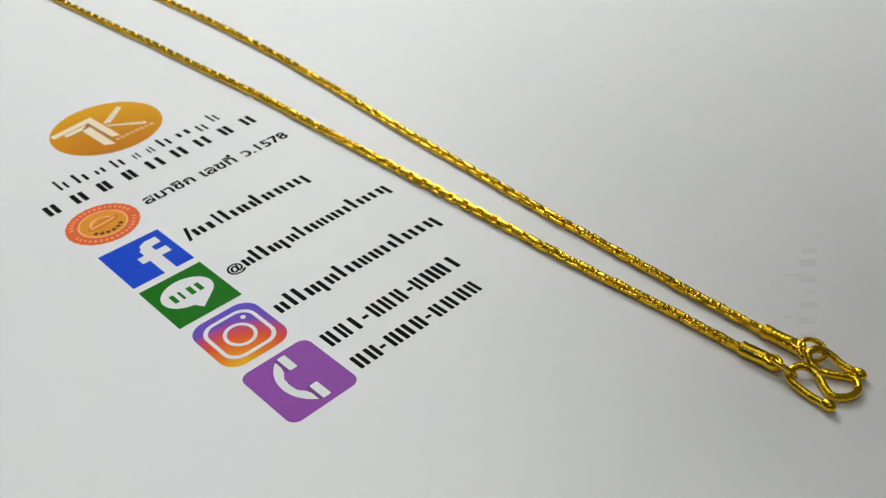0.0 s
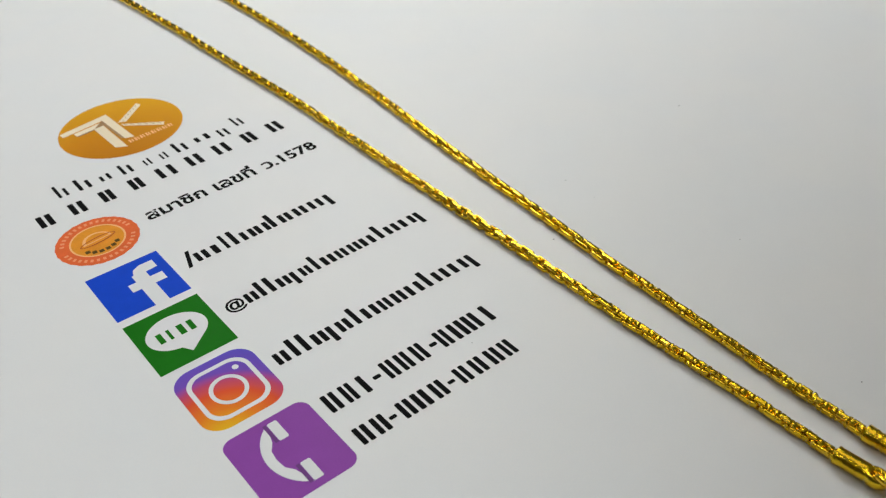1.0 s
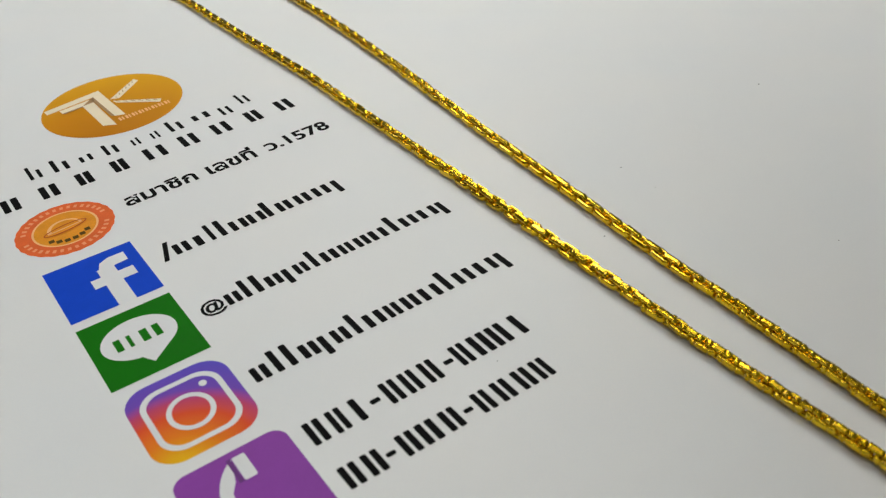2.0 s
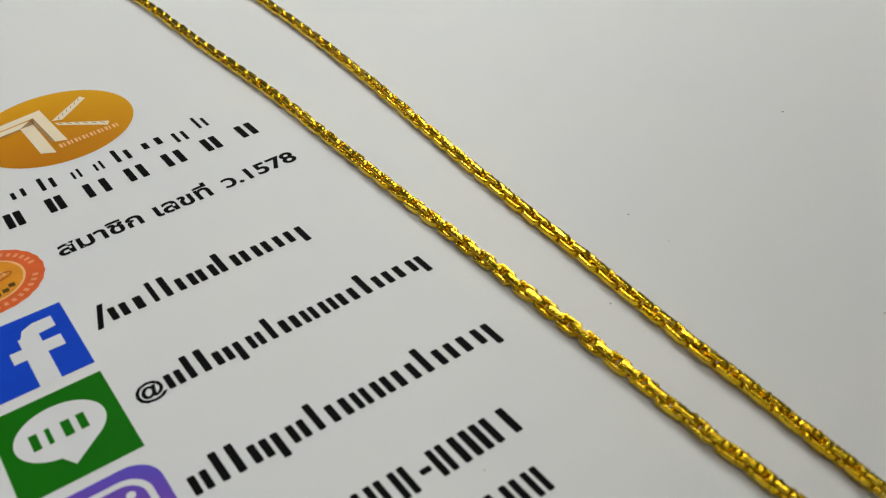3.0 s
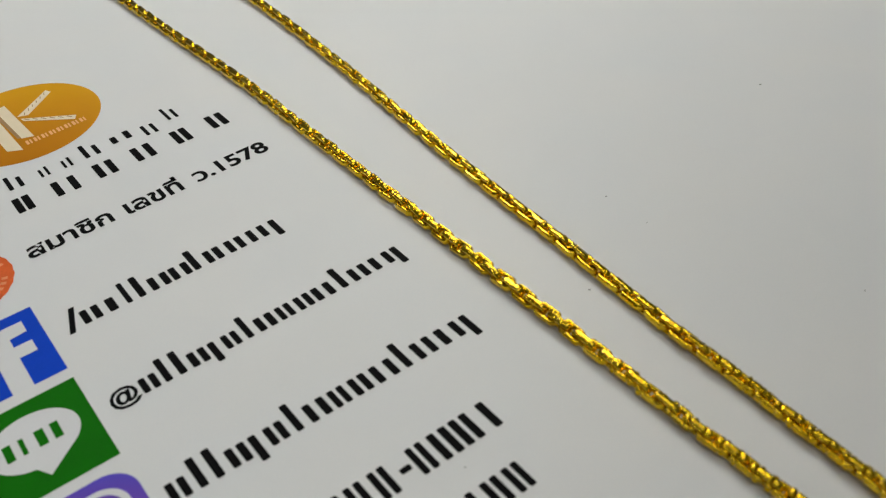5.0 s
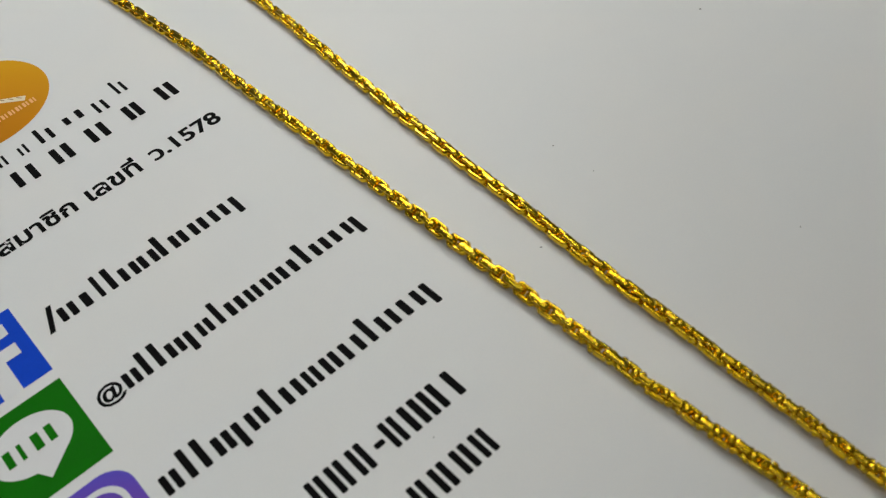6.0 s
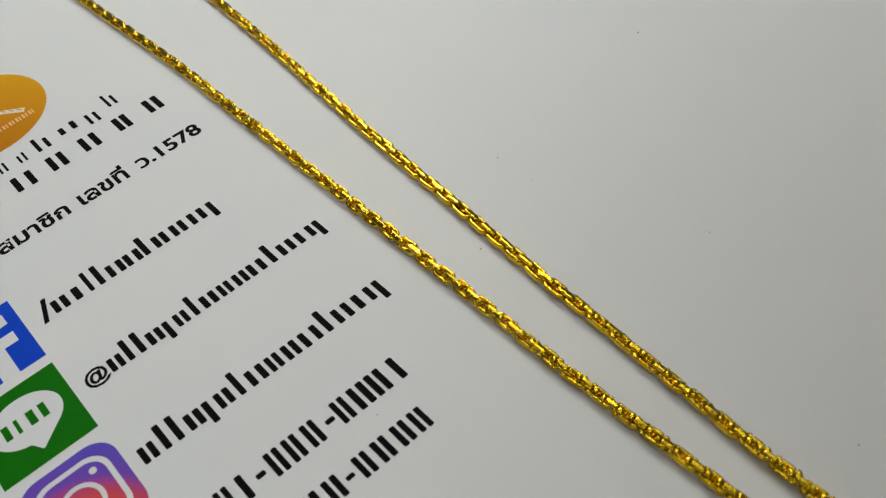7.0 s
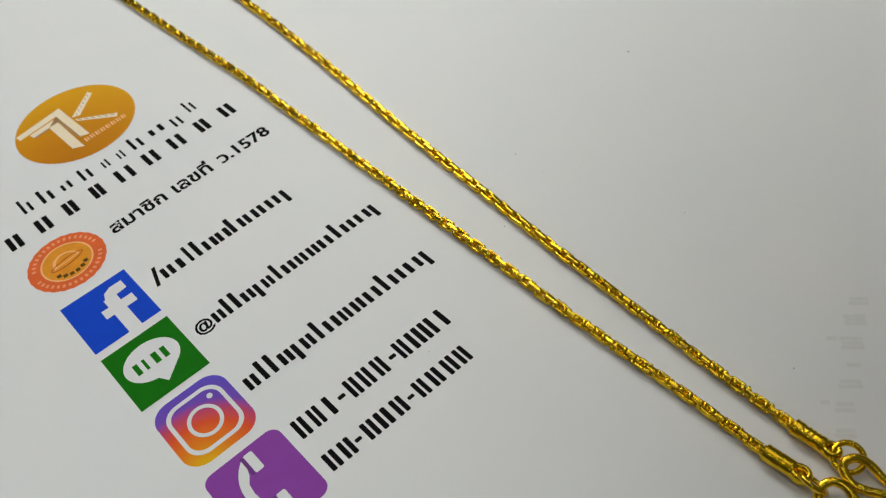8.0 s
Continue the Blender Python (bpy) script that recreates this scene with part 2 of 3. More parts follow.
# unseen partition, added only to shade the near right of the sheet
tagged(part("shading_partition", box((0.52, 0.02, 0.28), (0.285, -0.185, 0.14 + SHEET_BOTTOM)), WALL_PAINT), "added low dark grey partition that shades the sheet's near right", "partition", kind="structure")

table = empty("table", (0.07, 0.02, LOW))
part("tabletop", box((1.2, 0.8, 0.03), (0, 0, -LOW - 0.015 + SHEET_BOTTOM), 0.004), TABLE_WOOD, table)
for sx in (-1, 1):
    for sy in (-1, 1):
        part("leg", box((0.05, 0.05, -LOW - 0.03 + SHEET_BOTTOM), (sx * 0.55, sy * 0.35, (-LOW - 0.03 + SHEET_BOTTOM) / 2), 0.004), TABLE_WOOD, table)
tagged(table, "brown wooden table under the printed sheet", "table")



def added_desk_lamp(x, y, tall, aim):
    """An added, unseen desk lamp with a round foot, a bent stem and a shallow shade turned to the sheet."""
    lamp = empty("added_desk_lamp", (x, y, SHEET_BOTTOM))
    bm = bmesh.new()
    bmesh.ops.create_cone(bm, cap_ends=True, segments=40, radius1=0.075, radius2=0.068, depth=0.018, matrix=Matrix.Translation((0, 0, 0.009)))
    part("foot", bm, LAMP_METAL, lamp)
    head = Vector((-0.1, -0.06, tall))
    stem = smooth_path([(0, 0, 10), (0, 0, tall * 600), (-15, -9, tall * 1060), (head.x * 800, head.y * 800, tall * 1120), (head.x * 1000, head.y * 1000, tall * 1000 + 45)], 12)
    part("stem", tube(stem, 6.0, sides=12), LAMP_METAL, lamp, "", True)
    face = (Vector(aim) - (Vector((x, y, SHEET_BOTTOM)) + head)).normalized()
    turn = Matrix.Translation(head) @ face.to_track_quat("-Z", "Y").to_matrix().to_4x4()
    bm = bmesh.new()
    rows = []
    for r, h in ((0.098, -0.012), (0.095, 0.008), (0.07, 0.034), (0.03, 0.046), (0.012, 0.05), (0.012, 0.046), (0.03, 0.042), (0.067, 0.03), (0.091, 0.006), (0.095, -0.012)):
        rows.append([bm.verts.new(turn @ Vector((r * math.cos(2 * math.pi * k / 40), r * math.sin(2 * math.pi * k / 40), h))) for k in range(40)])
    for a, b in zip(rows, rows[1:] + rows[:1]):
        for k in range(40):
            bm.faces.new((a[k], a[(k + 1) % 40], b[(k + 1) % 40], b[k]))
    bmesh.ops.recalc_face_normals(bm, faces=bm.faces[:])
    part("shade", bm, LAMP_METAL, lamp, "", True)
    bm = bmesh.new()
    bmesh.ops.create_cone(bm, cap_ends=True, segments=40, radius1=0.088, radius2=0.088, depth=0.006, matrix=turn)
    part("diffuser", bm, ADDED_LAMP_GLOW, lamp)
    return tagged(lamp, "added unseen desk lamp, white metal with a round shade, switched on", "desk lamp")


# no such lamp is known: added for falloff over the sheet and side shadows
added_desk_lamp(0.36, 0.35, 0.36, (0.08, 0.03, 0.0))

# ---- the printed sheet ----
sheet = tagged(part("printed_sheet", box((297 * MM, 420 * MM, 0.12 * MM), (78 * MM, 37 * MM, -0.06 * MM)), PAPER), "white printed paper sheet with coloured icons and black lines of print", "paper sheet")


def letter_bars(row, base, slope, tall, rise, drop=1.0, ink=BLACK):
    """Plain upright bars for a line of print: one or two to each sign. row: kind, left and right edge.
    w: a sign of two bars, n: of one; b and t: the same, risen; p: two, dropped; -: a dash."""
    for kind, x0, x1 in row:
        y = base + slope * x0
        wide = x1 - x0
        s = min(0.4 * wide, 0.86)
        top, low = y + tall, y
        if kind == "-":
            shapes = [bar(x0, y + tall * 0.38, x1, y + tall * 0.58)]
        elif kind in "nt":
            mid = (x0 + x1) / 2
            shapes = [bar(mid - s * 0.62, low, mid + s * 0.62, y + rise if kind == "t" else top)]
        else:
            left_top = y + rise if kind == "b" else top
            right_low = y - drop if kind == "p" else low
            shapes = [bar(x0, low, x0 + s, left_top), bar(x1 - s, right_low, x1, top)]
        part("print_bar", flat(shapes, 1), ink, sheet)


def lettering(name, body, x0, x1, y, tilt, height_scale=1.0, bold=0.0, ink=BLACK):
    """Words set in the built-in font, fitted between x0 and x1 of the sheet."""
    curve = bpy.data.curves.new(name, "FONT")
    curve.body, curve.offset, curve.resolution_u = body, bold, 3
    made = new(name, curve)
    bpy.context.view_layer.update()
    data = bpy.data.meshes.new_from_object(made)
    bpy.data.objects.remove(made)
    bpy.data.curves.remove(curve)
    co = np.empty(len(data.vertices) * 3)
    data.vertices.foreach_get("co", co)
    co = co.reshape(-1, 3)
    left, right = co[:, 0].min(), co[:, 0].max()
    k = (x1 - x0) / (right - left)
    x, yy = (co[:, 0] - left) * k, co[:, 1] * k * height_scale
    co[:, 0], co[:, 1], co[:, 2] = (x0 + x) * MM, (y + yy + x * math.tan(radians(tilt))) * MM, 0.03 * MM
    data.vertices.foreach_set("co", co.ravel())
    data.update()
    data.materials.clear()
    data.materials.append(ink)
    ob = new(name, data)
    ob.parent = sheet
    return ob


# the oval mark: an orange oval with folded cream bands
oval = part("oval_mark", flat([ellipse(24.5, 43.8, 12.1, 12.1)], 1), OVAL_INK, sheet, "orange printed oval with cream folded bands")
part("folded_band", flat([[(13.9, 49.2), (24.2, 51.0), (24.9, 38.2), (23.2, 38.9), (22.6, 48.9), (14.1, 47.6)]], 2), CREAM, oval)
part("folded_band", flat([[(16.2, 47.6), (22.0, 48.4), (22.4, 35.5), (20.4, 36.7), (20.0, 46.5), (16.4, 46.1)]], 2), CREAM, oval)
part("slant_bar", flat([[(24.7, 45.9), (30.9, 51.2), (31.4, 50.0), (26.2, 45.2)]], 2), CREAM, oval)
part("slant_bar", flat([[(24.9, 44.9), (31.9, 39.6), (31.3, 38.5), (25.1, 43.8)]], 3), CREAM, oval)
part("fold_line", flat([[(16.4, 46.1), (20.0, 46.5), (20.0, 46.1), (16.5, 45.7)]], 4), FOLD_INK, oval)
part("fold_line", flat([[(22.0, 48.4), (22.6, 48.9), (23.2, 38.9), (22.7, 39.2)]], 4), FOLD_INK, oval)
part("fold_line", flat([[(22.0, 48.4), (22.4, 48.5), (22.2, 46.8), (20.0, 46.5)]], 4), FOLD_INK, oval)
for i in range(6):
    k, m = i / 6, (i + 0.5) / 6
    part("fold_line", flat([[(25.7 + 5.3 * k, 45.6 + 4.9 * k), (25.5 + 5.3 * m, 46.0 + 4.9 * m), (25.6 + 5.3 * m, 45.9 + 4.9 * m), (25.8 + 5.3 * k, 45.5 + 4.9 * k)]], 4), FOLD_INK, oval)
    part("fold_line", flat([[(25.2 + 6.4 * k, 44.4 - 4.9 * k), (25.2 + 6.4 * m, 43.9 - 4.9 * m), (25.4 + 6.4 * m, 43.9 - 4.9 * m), (25.4 + 6.4 * k, 44.4 - 4.9 * k)]], 4), FOLD_INK, oval)
for i in range(8):
    part("small_bar", flat([bar(23.3 + i * 1.2, 36.3 + i * 0.08, 23.7 + i * 1.2, 37.6 + i * 0.08), bar(23.9 + i * 1.2, 36.3 + i * 0.08, 24.15 + i * 1.2, 37.6 + i * 0.08)], 4), SEAL_PALE, oval)

# the heading rows
for x0, x1, low, tall in ((5.7, 7.6, 26.5, 5.5), (9.4, 11.8, 26.3, 5.2), (13.6, 15.6, 26.5, 2.4), (17.6, 19.7, 26.0, 4.6), (22.1, 23.4, 26.1, 2.7), (25.4, 26.7, 26.1, 2.7), (28.6, 30.9, 26.3, 4.8), (33.0, 36.0, 27.2, 2.4), (37.7, 39.6, 25.8, 3.8), (41.9, 43.6, 27.6, 4.8)):
    s = 0.3 * (x1 - x0)
    part("print_bar", flat([bar(x0, low, x0 + s, low + tall * 0.85), bar(x1 - s, low, x1, low + min(tall, 3.0))], 1), BLACK, sheet)
for x0, x1 in ((-0.4, 2.9), (5.3, 8.7), (10.9, 14.0), (16.5, 19.6), (21.9, 26.0), (27.9, 31.5), (33.6, 37.3), (39.8, 43.0), (45.5, 48.9)):
    y = 19.2 + 0.025 * x0
    part("print_bar", flat([bar(x0 + 0.4, y, x0 + 1.4, y + 4.0), bar(x1 - 1.4, y, x1 - 0.4, y + 4.0)], 1), BLACK, sheet)

# the round seal
SX, SY = 5.9, 9.4
seal = part("round_seal", flat([[(SX + (6.85 + 0.05 * math.cos(24 * q)) * math.cos(q), SY + (6.85 + 0.05 * math.cos(24 * q)) * math.sin(q)) for q in (2 * math.pi * i / 144 for i in range(144))]], 1), SEAL_ORANGE, sheet, "orange printed seal with a yellow centre")
part("pale_ring", band(ellipse(SX, SY, 4.6, 4.6), ellipse(SX, SY, 4.3, 4.3), 2), SEAL_PALE, seal)
part("yellow_centre", flat([ellipse(SX, SY, 4.3, 4.3)], 2), SEAL_YELLOW, seal)
part("dome_shape", flat([ellipse(SX, SY - 0.1, 2.5, 2.5, 30, 6, 186)], 3), SEAL_PALE, seal)
part("dome_shape", flat([ellipse(SX + 0.1, SY + 0.1, 2.0, 1.9, 30, 6, 186)], 4), SEAL_YELLOW, seal)
part("leaf_line", band(ellipse(SX, SY - 0.1, 3.2, 0.95, 40, tilt=8), ellipse(SX, SY - 0.1, 3.0, 0.7, 40, tilt=8), 5), SEAL_LINE, seal)
for i in range(6):
    q = radians(222 + i * 19)
    part("small_bar", flat([rect(SX + 3.4 * math.cos(q) - 0.42, SY + 3.4 * math.sin(q) - 0.42, SX + 3.4 * math.cos(q) + 0.36, SY + 3.4 * math.sin(q) + 0.4)], 3), SEAL_DARK, seal)
for i in range(36):
    q = 2 * math.pi * i / 36
    if i in (0, 17, 18, 35):
        continue
    c, s = math.cos(q), math.sin(q)
    part("small_bar", flat([[(SX + r * c - w * s, SY + r * s + w * c) for r, w in ((5.4, -0.3), (6.1, -0.3), (6.1, 0.18), (5.4, 0.18))]], 2), SEAL_MARK, seal)

# the membership line
lettering("thai_word", "สมาชิก", 14.9, 26.2, 8.9, 1.4, 1.0, 0.028)
lettering("thai_word", "เลขที่", 28.0, 36.1, 9.1, 1.0, 1.05, 0.028)
lettering("number", "ว.1578", 38.0, 49.3, 9.4, 1.0, 1.0, 0.028)

# the blue square with upright and cross bars
blue = part("blue_square", flat([rect(0, -12.96, 12, 0)], 1), BLUE, sheet, "blue printed square with white bars")
part("white_bar", flat([rect(6.1, -13.05, 8.4, -3.9)], 2), WHITE, blue)
part("white_bar", flat([rect(4.7, -7.9, 10.4, -5.8)], 3), WHITE, blue)
part("white_bar", flat([[(6.3, -4.3), (6.9, -2.6), (8.2, -1.9), (10.4, -1.9), (10.4, -4.0), (8.4, -4.2)]], 3), WHITE, blue)

# the green square with a white speech bubble
green = part("green_square", flat([rect(0, -27.94, 12, -14.66)], 1), GREEN, sheet, "green printed square with a white speech bubble")
bubble = part("speech_bubble", flat([ellipse(5.9, -20.6, 4.6, 3.9, 48, -52, 258) + [(5.9, -26.0)]], 2), WHITE, green)
for i, w in enumerate((0.85, 0.5, 0.95, 0.85)):
    x = 2.9 + i * 1.6
    part("small_bar", flat([rect(x, -21.9, x + w, -19.5)], 3), GREEN, bubble)

# the sunset-coloured rounded square with white rings
sunset = part("sunset_square", flat([round_box(0.1, -42.6, 12.1, -29.4, 3.1)], 1), SUNSET_INK, sheet, "rounded printed square blending from violet to yellow")
part("white_ring", band(round_box(1.4, -41.2, 10.8, -30.8, 2.7), round_box(2.05, -40.5, 10.15, -31.5, 2.2), 2), WHITE, sunset)
part("white_ring", band(ellipse(6.05, -36.25, 2.65, 2.9), ellipse(6.05, -36.25, 2.05, 2.25), 2), WHITE, sunset)
part("white_dot", flat([ellipse(8.75, -33.0, 0.46, 0.5, 24)], 2), WHITE, sunset)

# the purple rounded square with a telephone handset
purple = part("purple_square", flat([round_box(0.2, -58.2, 12.7, -44.35, 1.7)], 1), PURPLE, sheet, "purple rounded printed square with a white telephone handset")
handset = part("handset", flat([ellipse(9.4, -51.2, 6.0, 6.6, 20, 118, 242) + [(5.7, -54.0), (4.9, -52.9), (4.7, -51.2), (4.9, -49.6), (5.7, -48.4)]], 2), WHITE, purple)
for y in (-48.8, -57.0):
    part("earpiece", flat([round_box(6.6, y, 8.0, y + 3.5, 0.25, 3)], 2), WHITE, handset)
    part("purple_slit", flat([rect(6.0, y, 6.5, y + 3.5)], 3), SLIT_INK, handset)

# the lines of print beside the squares
part("slash_mark", flat([[(14.0, -8.1), (14.7, -8.1), (16.0, -3.6), (15.3, -3.6)]], 1), BLACK, sheet)
letter_bars((("w", 16.0, 18.2), ("n", 18.5, 20.6), ("t", 20.8, 22.1), ("t", 22.2, 23.9), ("w", 24.3, 26.7), ("w", 27.0, 29.4), ("b", 29.7, 32.4), ("w", 32.8, 35.3), ("w", 35.8, 38.3), ("p", 39.0, 41.5)), -7.6, 0.0, 2.6, 4.3)
lettering("at_sign", "@", 13.6, 16.8, -22.1, 0, 1.05, 0.025)
letter_bars((("w", 17.0, 18.9), ("t", 19.0, 20.6), ("b", 21.0, 23.4), ("p", 23.8, 25.8), ("w", 26.6, 28.4), ("t", 28.7, 30.2), ("w", 30.6, 32.8), ("w", 33.3, 35.1), ("w", 35.7, 37.6), ("w", 38.0, 40.4), ("t", 40.8, 42.5), ("w", 42.9, 45.2), ("n", 45.4, 47.2), ("p", 47.7, 49.8)), -22.15, -0.006, 2.4, 4.0)
letter_bars((("w", 13.6, 15.6), ("t", 15.9, 17.6), ("b", 18.0, 20.6), ("p", 21.0, 23.1), ("w", 23.9, 25.9), ("t", 26.2, 27.8), ("w", 28.3, 30.7), ("w", 31.2, 33.0), ("w", 33.6, 35.6), ("w", 36.2, 38.8), ("t", 39.1, 40.8), ("w", 41.3, 43.7), ("n", 44.0, 45.9), ("p", 46.4, 48.7)), -36.75, -0.016, 2.6, 4.1)
letter_bars((("w", 14.3, 16.2), ("w", 17.0, 18.7), ("n", 19.4, 21.1), ("-", 21.8, 23.0), ("w", 23.7, 25.5), ("w", 26.1, 27.9), ("w", 28.7, 30.5), ("-", 31.4, 32.6), ("w", 33.0, 34.8), ("w", 35.5, 37.7), ("w", 38.1, 40.2), ("n", 41.0, 42.8)), -49.3, -0.002, 3.6, 3.6)
letter_bars((("w", 14.3, 16.2), ("w", 16.9, 18.8), ("-", 19.2, 20.3), ("w", 21.0, 22.9), ("w", 23.4, 25.5), ("w", 26.3, 28.2), ("-", 28.8, 29.9), ("w", 30.5, 32.3), ("w", 33.1, 35.0), ("w", 35.9, 37.8), ("w", 38.4, 40.2)), -56.35, -0.006, 3.2, 3.2)

# print that shows through from the back of the sheet, and specks
GHOST_WAY = -47
for x, y, w, h, strokes in ((84.9, -90.0, 2.4, 1.6, 2), (81.7, -91.5, 2.8, 1.9, 3), (76.8, -91.0, 1.2, 0.8, 1), (77.9, -93.4, 2.8, 2.3, 3), (74.9, -95.6, 1.6, 0.9, 1), (71.9, -96.9, 2.8, 1.6, 2), (67.3, -96.2, 0.9, 0.6, 1), (68.3, -98.4, 2.3, 1.9, 2), (65.0, -100.6, 2.4, 1.5, 2)):
    c, s = math.cos(radians(GHOST_WAY)), math.sin(radians(GHOST_WAY))
    for grow, level, ink in ((0.5, 0.3, GHOST_RIM), (0.22, 0.5, GHOST)):
        shapes = []
        for k in range(strokes):
            mid = (k + 0.5) / strokes * h - h / 2
            short = 0.3 if k % 2 else 0.0
            a0, a1, b0, b1 = -w / 2 + short - grow / 2, w / 2 + grow / 2, mid - 0.16 - grow / 2, mid + 0.16 + grow / 2
            shapes.append([(x + a * c - b * s, y + a * s + b * c) for a, b in round_box(a0, b0, a1, b1, 0.3 * min(a1 - a0, b1 - b0), 4)])
        for shape in shapes:
            part("faint_bar", flat([shape], level + 0.04 * shapes.index(shape)), ink, sheet)
for x, y, r in ((75.0, -30.2, 0.16), (74.8, -37.2, 0.1), (61.5, -41.2, 0.16), (82.8, -60.8, 0.12), (69.1, -90.2, 0.13), (109.7, -26.1, 0.22), (36.3, -51.0, 0.1)):
    part("speck", flat([ellipse(x, y, r * 0.85, r * 0.7, 10)], 1), SPECK, sheet)

# ---- the gold necklace ----
necklace = empty("gold_necklace")
tagged(necklace, "yellow gold chain necklace with hook clasp, doubled on printed paper", "necklace")
PITCH = 1.86


def link_mesh(seed, length, width):
    """One long link of thick wire, filed flat along its outer side, in its own plane x-z: x along the chain."""
    rng = random.Random(seed)
    wire, r = 0.31, 0.55
    a, b = length / 2 - wire, width / 2 - wire
    path = []
    for cx, cz, q in ((a - r, b - r, 0), (-a + r, b - r, 90), (-a + r, -b + r, 180), (a - r, -b + r, 270)):
        for i in range(6):
            t = radians(q + 18 * i)
            path.append((cx + r * math.cos(t), cz + r * math.sin(t), math.cos(t), math.sin(t)))
        if q in (0, 180):
            path += [(k * (a - r) * (1 if cx > 0 else -1), math.copysign(b, cz), 0.0, math.copysign(1.0, cz)) for k in (0.8, 0.6, 0.4, 0.2, 0.0, -0.2, -0.4, -0.6, -0.8)]
    half = [(0.30, 0.24), (0.27, 0.32), (0.17, 0.375), (0.0, 0.385), (-0.17, 0.33), (-0.28, 0.17)]
    profile = half + [(o, -y) for o, y in reversed(half)] + [(0.33, 0.0)]
    slant = rng.uniform(-0.06, 0.06)
    bm = bmesh.new()
    rings = []
    for x, z, nx, nz in path:
        straight = abs(nz) > 0.99
        dent = rng.uniform(-0.055, 0.0) - 0.02 * abs(x) if straight else rng.uniform(-0.01, 0.05)
        tip = slant + rng.uniform(-0.008, 0.008)
        ring = []
        for k, (o, y) in enumerate(profile):
            outer = k < 2 or k > len(profile) - 4
            o2 = o + ((dent + tip * y * 4) if outer else 0.0) + rng.uniform(-0.022, 0.014)
            ring.append(bm.verts.new(((x + nx * o2) * MM, (y + rng.uniform(-0.024, 0.024)) * MM, (z + nz * o2) * MM)))
        rings.append(ring)
    n = len(profile)
    for i in range(len(rings)):
        p, q = rings[i], rings[(i + 1) % len(rings)]
        for k in range(n):
            j = (k + 1) % n
            bm.faces.new((p[k], p[j], q[j], q[k])).smooth = True
    bmesh.ops.recalc_face_normals(bm, faces=bm.faces[:])
    data = bpy.data.meshes.new("link")
    bm.to_mesh(data)
    bm.free()
    data.materials.append(LINK_GOLD)
    return data


LINKS = [link_mesh(40 + i, 3.34, 1.84) for i in range(10)]
WORN_LINKS = [link_mesh(60 + i, 3.64, 1.68) for i in range(10)]  # pressed closer together towards the clasp
CHAIN_Z = 0.88
near_strand = [(55.2, -96.6), (55.3, -84.0), (55.1, -76.0), (54.9, -68.0), (54.8, -60.0), (54.9, -50.0), (54.9, -40.0), (54.9, -28.0), (54.9, -14.0), (54.9, 4.0), (55.05, 20.0), (55.0, 29.0), (54.7, 38.0), (54.25, 47.0), (53.8, 60.0), (53.4, 76.0), (52.6, 92.0), (51.7, 112.0), (51.4, 134.0)]
bend = [(54.6, 146.0), (62.0, 150.5), (69.0, 146.0), (71.2, 133.0)]
far_strand = [(71.1, 112.0), (71.4, 92.0), (71.4, 76.0), (71.1, 60.0), (70.5, 44.0), (69.4, 28.0), (68.0, 12.0), (66.4, -4.0), (65.1, -20.0), (64.0, -36.0), (62.8, -52.0), (62.5, -60.0), (62.0, -68.0), (61.6, -76.0), (61.1, -86.0), (60.8, -97.2)]
route = smooth_path([(x + 0.05, y, CHAIN_Z) for x, y in near_strand + bend + far_strand], PITCH)
rng = random.Random(5)
for i in range(len(route) - 1):
    a, b = route[i], route[i + 1]
    way = (b - a).normalized()
    side = Vector((0, 0, 1)).cross(way).normalized()
    up = way.cross(side)
    # both strands lie on their flat sides with a slow twist, rolled a little to one side
    if i < len(route) / 2:
        rolled = np.interp(a.y, (-95, -70, -55, -25, -8, 20), (4, -4, -14, -15, 4, -6))
    else:
        rolled = np.interp(a.y, (-95, -75, -62, -30, -10, 30), (8, 0, -4, -2, 0, 0))
    turn = rolled + (13 if a.y < -15 else 10) * noise.noise((i * 0.045, 3.3, 0)) + rng.uniform(-7, 7) + (90 if i % 2 else 0)
    basis = Matrix((way, side, up)).transposed().to_4x4()
    lean = Euler((0, radians(rng.uniform(-4, 4)), radians(rng.uniform(-3, 3)))).to_matrix().to_4x4()
    link = new("link", rng.choice(WORN_LINKS if a.y < -58 + rng.uniform(-6, 6) else LINKS))
    link.parent = necklace
    link.matrix_basis = Matrix.Translation(((a + b) / 2 + side * rng.uniform(-0.04, 0.04)) * MM) @ basis @ Matrix.Rotation(radians(turn), 4, "X") @ lean


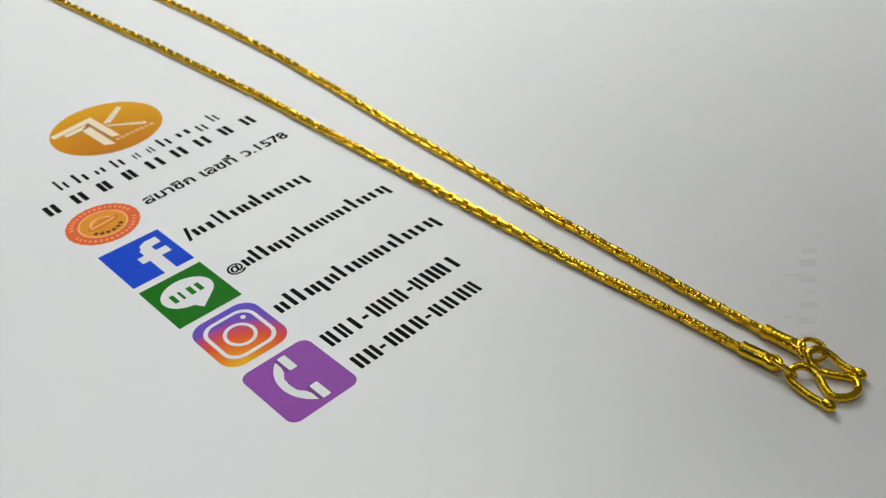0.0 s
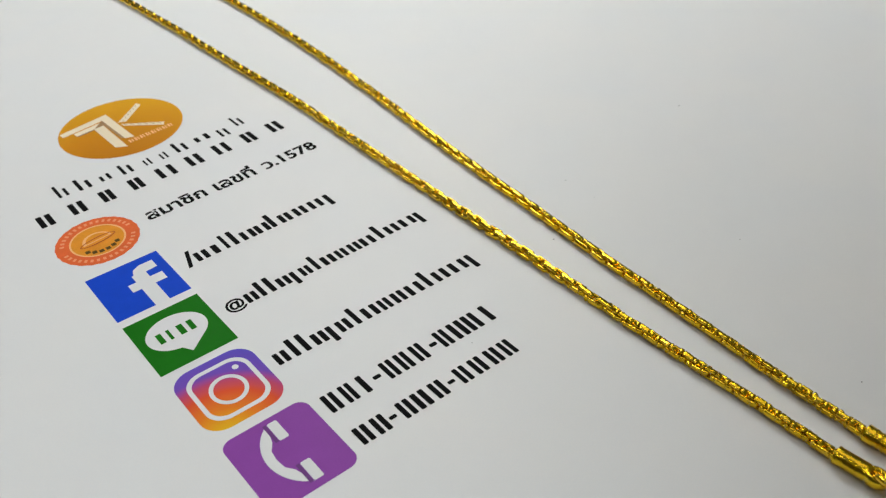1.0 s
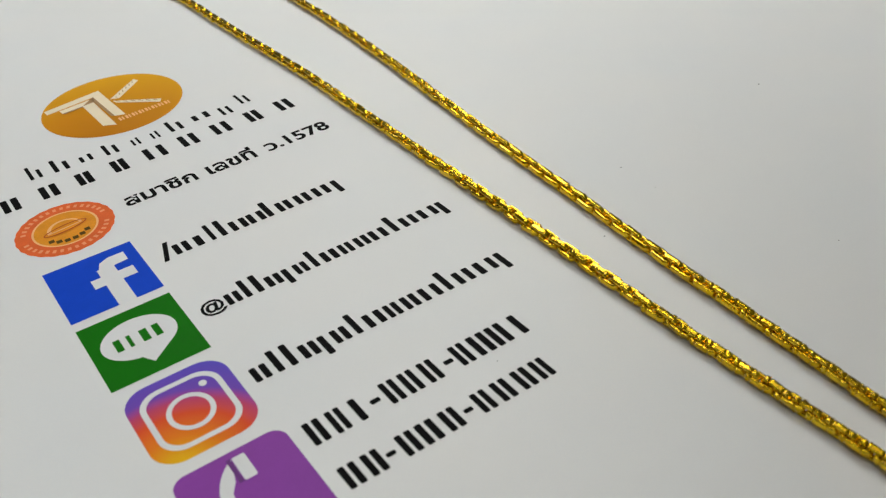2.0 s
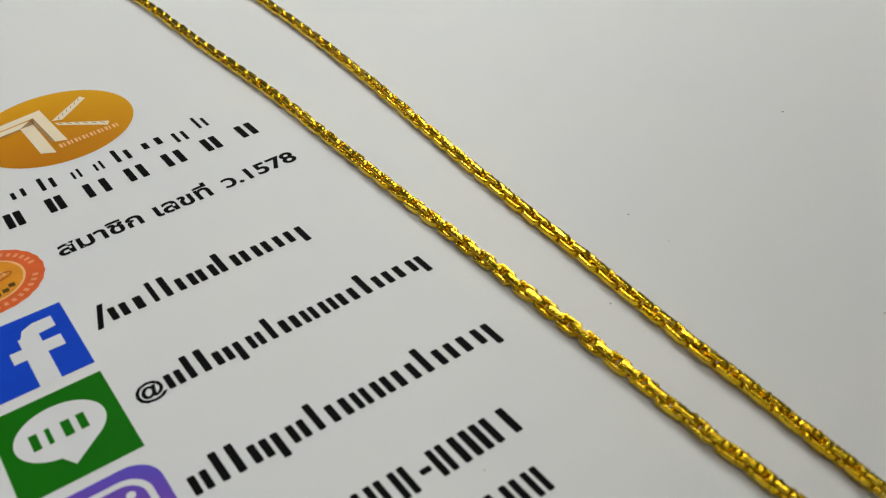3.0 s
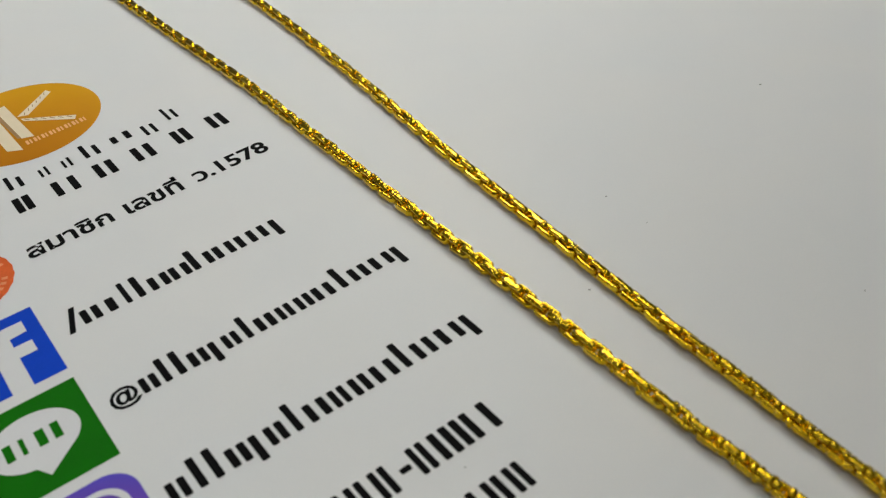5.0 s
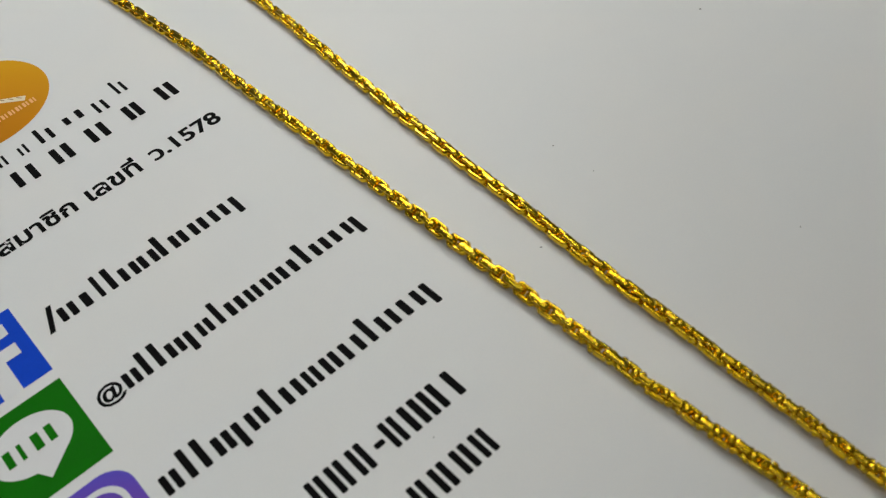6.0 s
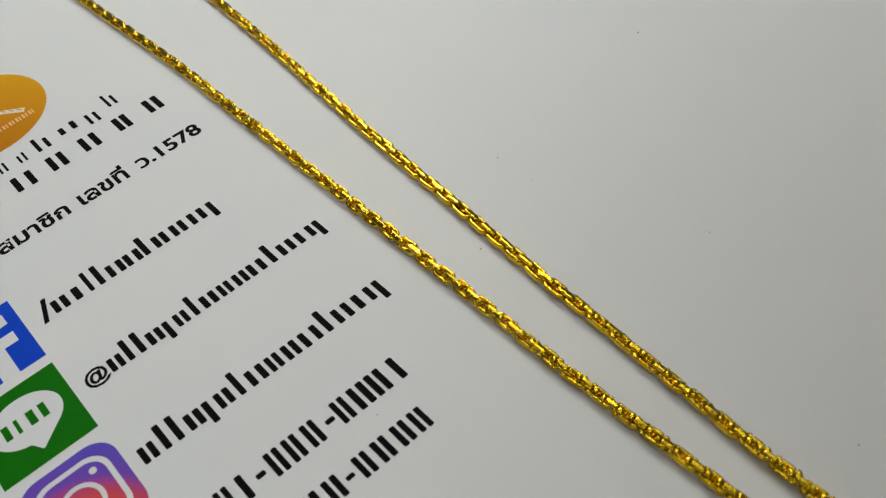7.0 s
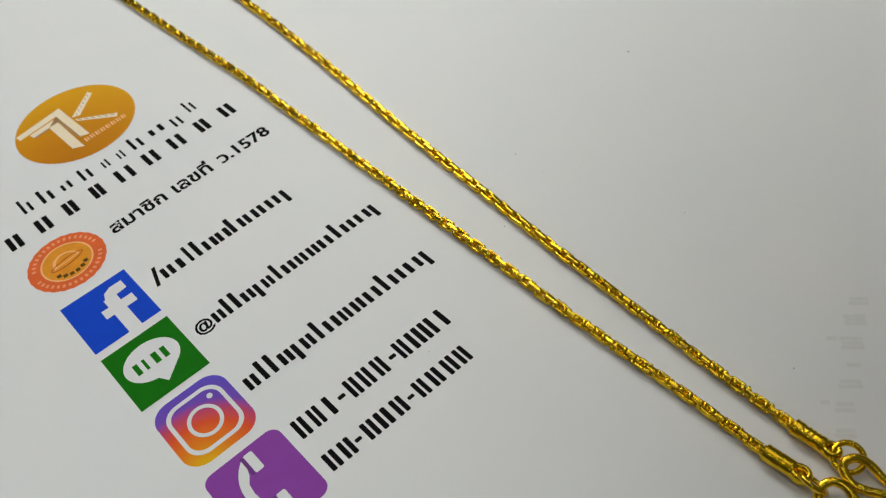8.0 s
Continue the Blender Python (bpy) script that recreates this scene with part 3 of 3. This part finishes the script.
def end_cap(start, stop, z, dents, label, reach=0.95):
    """A crimped tube at a chain's end, open at the mouth, with an eye at its tip."""
    p, q = Vector((*start, z)), Vector((*stop, z))
    way = (q - p).normalized()
    long = (q - p).length
    steps = 22
    path = [p + way * (long * i / steps) for i in range(steps + 1)]
    radii = []
    for i in range(steps + 1):
        t = i / steps
        r = 1.18 if t > 0.04 else 1.24
        if t > 0.85:
            r = 1.18 - 0.25 * ((t - 0.85) / 0.15) ** 2
        if dents and 0.25 < t < 0.75:
            r -= 0.07 * (1 + math.sin(t * 44))
        radii.append(r)
    cap = part("end_cap", tube(path, radii, sides=20, squash=0.92), WIRE_GOLD, necklace, label, True)
    mouth = [p - way * 0.03, p + way * 0.25]
    part("mouth_rim", tube(mouth, [1.22, 1.22], sides=20, squash=0.92), WIRE_GOLD, cap)
    side = Vector((-way.y, way.x, 0))
    eye = [q + way * (reach - 0.4 + reach * math.cos(2 * math.pi * i / 24)) + side * 0.82 * reach * math.sin(2 * math.pi * i / 24) for i in range(24)]
    part("eye", tube(eye, 0.52, True, 12, squash=1.6), WIRE_GOLD, cap, "", True)
    return cap


def ring(centre, radius, wire, tilt, heading):
    """A closed wire ring; tilt: degrees out of the level; heading: the way it leans."""
    m = Matrix.Rotation(radians(heading), 3, "Z") @ Matrix.Rotation(radians(tilt), 3, "X")
    path = [Vector(centre) + m @ Vector((radius * math.cos(2 * math.pi * i / 40), radius * math.sin(2 * math.pi * i / 40), 0)) for i in range(40)]
    return part("jump_ring", tube(path, wire, True, 12), WIRE_GOLD, necklace, "", True)


end_cap((55.2, -95.3), (55.5, -99.5), 1.15, False, "smooth gold end cap with an open strap", 1.05)
end_cap((60.8, -95.7), (60.9, -100.4), 1.15, True, "gold end cap with stamped dents")
ring((55.5, -101.9, 1.25), 1.8, 0.4, 50, 84)
ring((61.4, -103.0, 1.35), 1.9, 0.42, 14, -47)

HOOK = [(53.4, -109.9, 0.75), (53.4, -107.7, 0.75), (53.9, -105.0, 0.75), (54.5, -103.4, 0.9), (55.7, -102.9, 1.3), (57.1, -103.5, 1.55), (57.7, -104.9, 1.4), (57.2, -106.5, 1.1), (56.1, -108.0, 0.85), (55.6, -109.3, 0.7), (56.4, -110.6, 0.65), (58.0, -111.4, 0.65), (59.8, -111.1, 0.65), (60.7, -109.8, 0.7), (60.1, -108.4, 0.75), (59.3, -106.9, 0.8), (58.8, -105.3, 0.95), (59.2, -103.8, 1.4), (60.1, -103.1, 1.8), (61.3, -103.5, 1.95), (62.1, -104.5, 1.7), (62.3, -105.8, 1.3), (62.0, -107.5, 0.95), (62.0, -110.0, 0.75)]
hook = part("hook_clasp", tube(smooth_path(HOOK, 0.3), 0.6, sides=14), WIRE_GOLD, necklace, "polished gold wire hook clasp bent like an M", True)
for x, y, z in (HOOK[0], HOOK[-1]):
    bm = bmesh.new()
    bmesh.ops.create_uvsphere(bm, u_segments=20, v_segments=12, radius=1.0 * MM, matrix=Matrix.Translation(Vector((x, y, z + 0.12)) * MM) @ Matrix.Diagonal((0.88, 1.15, 0.86, 1)))
    part("ball_end", bm, WIRE_GOLD, hook, "", True)
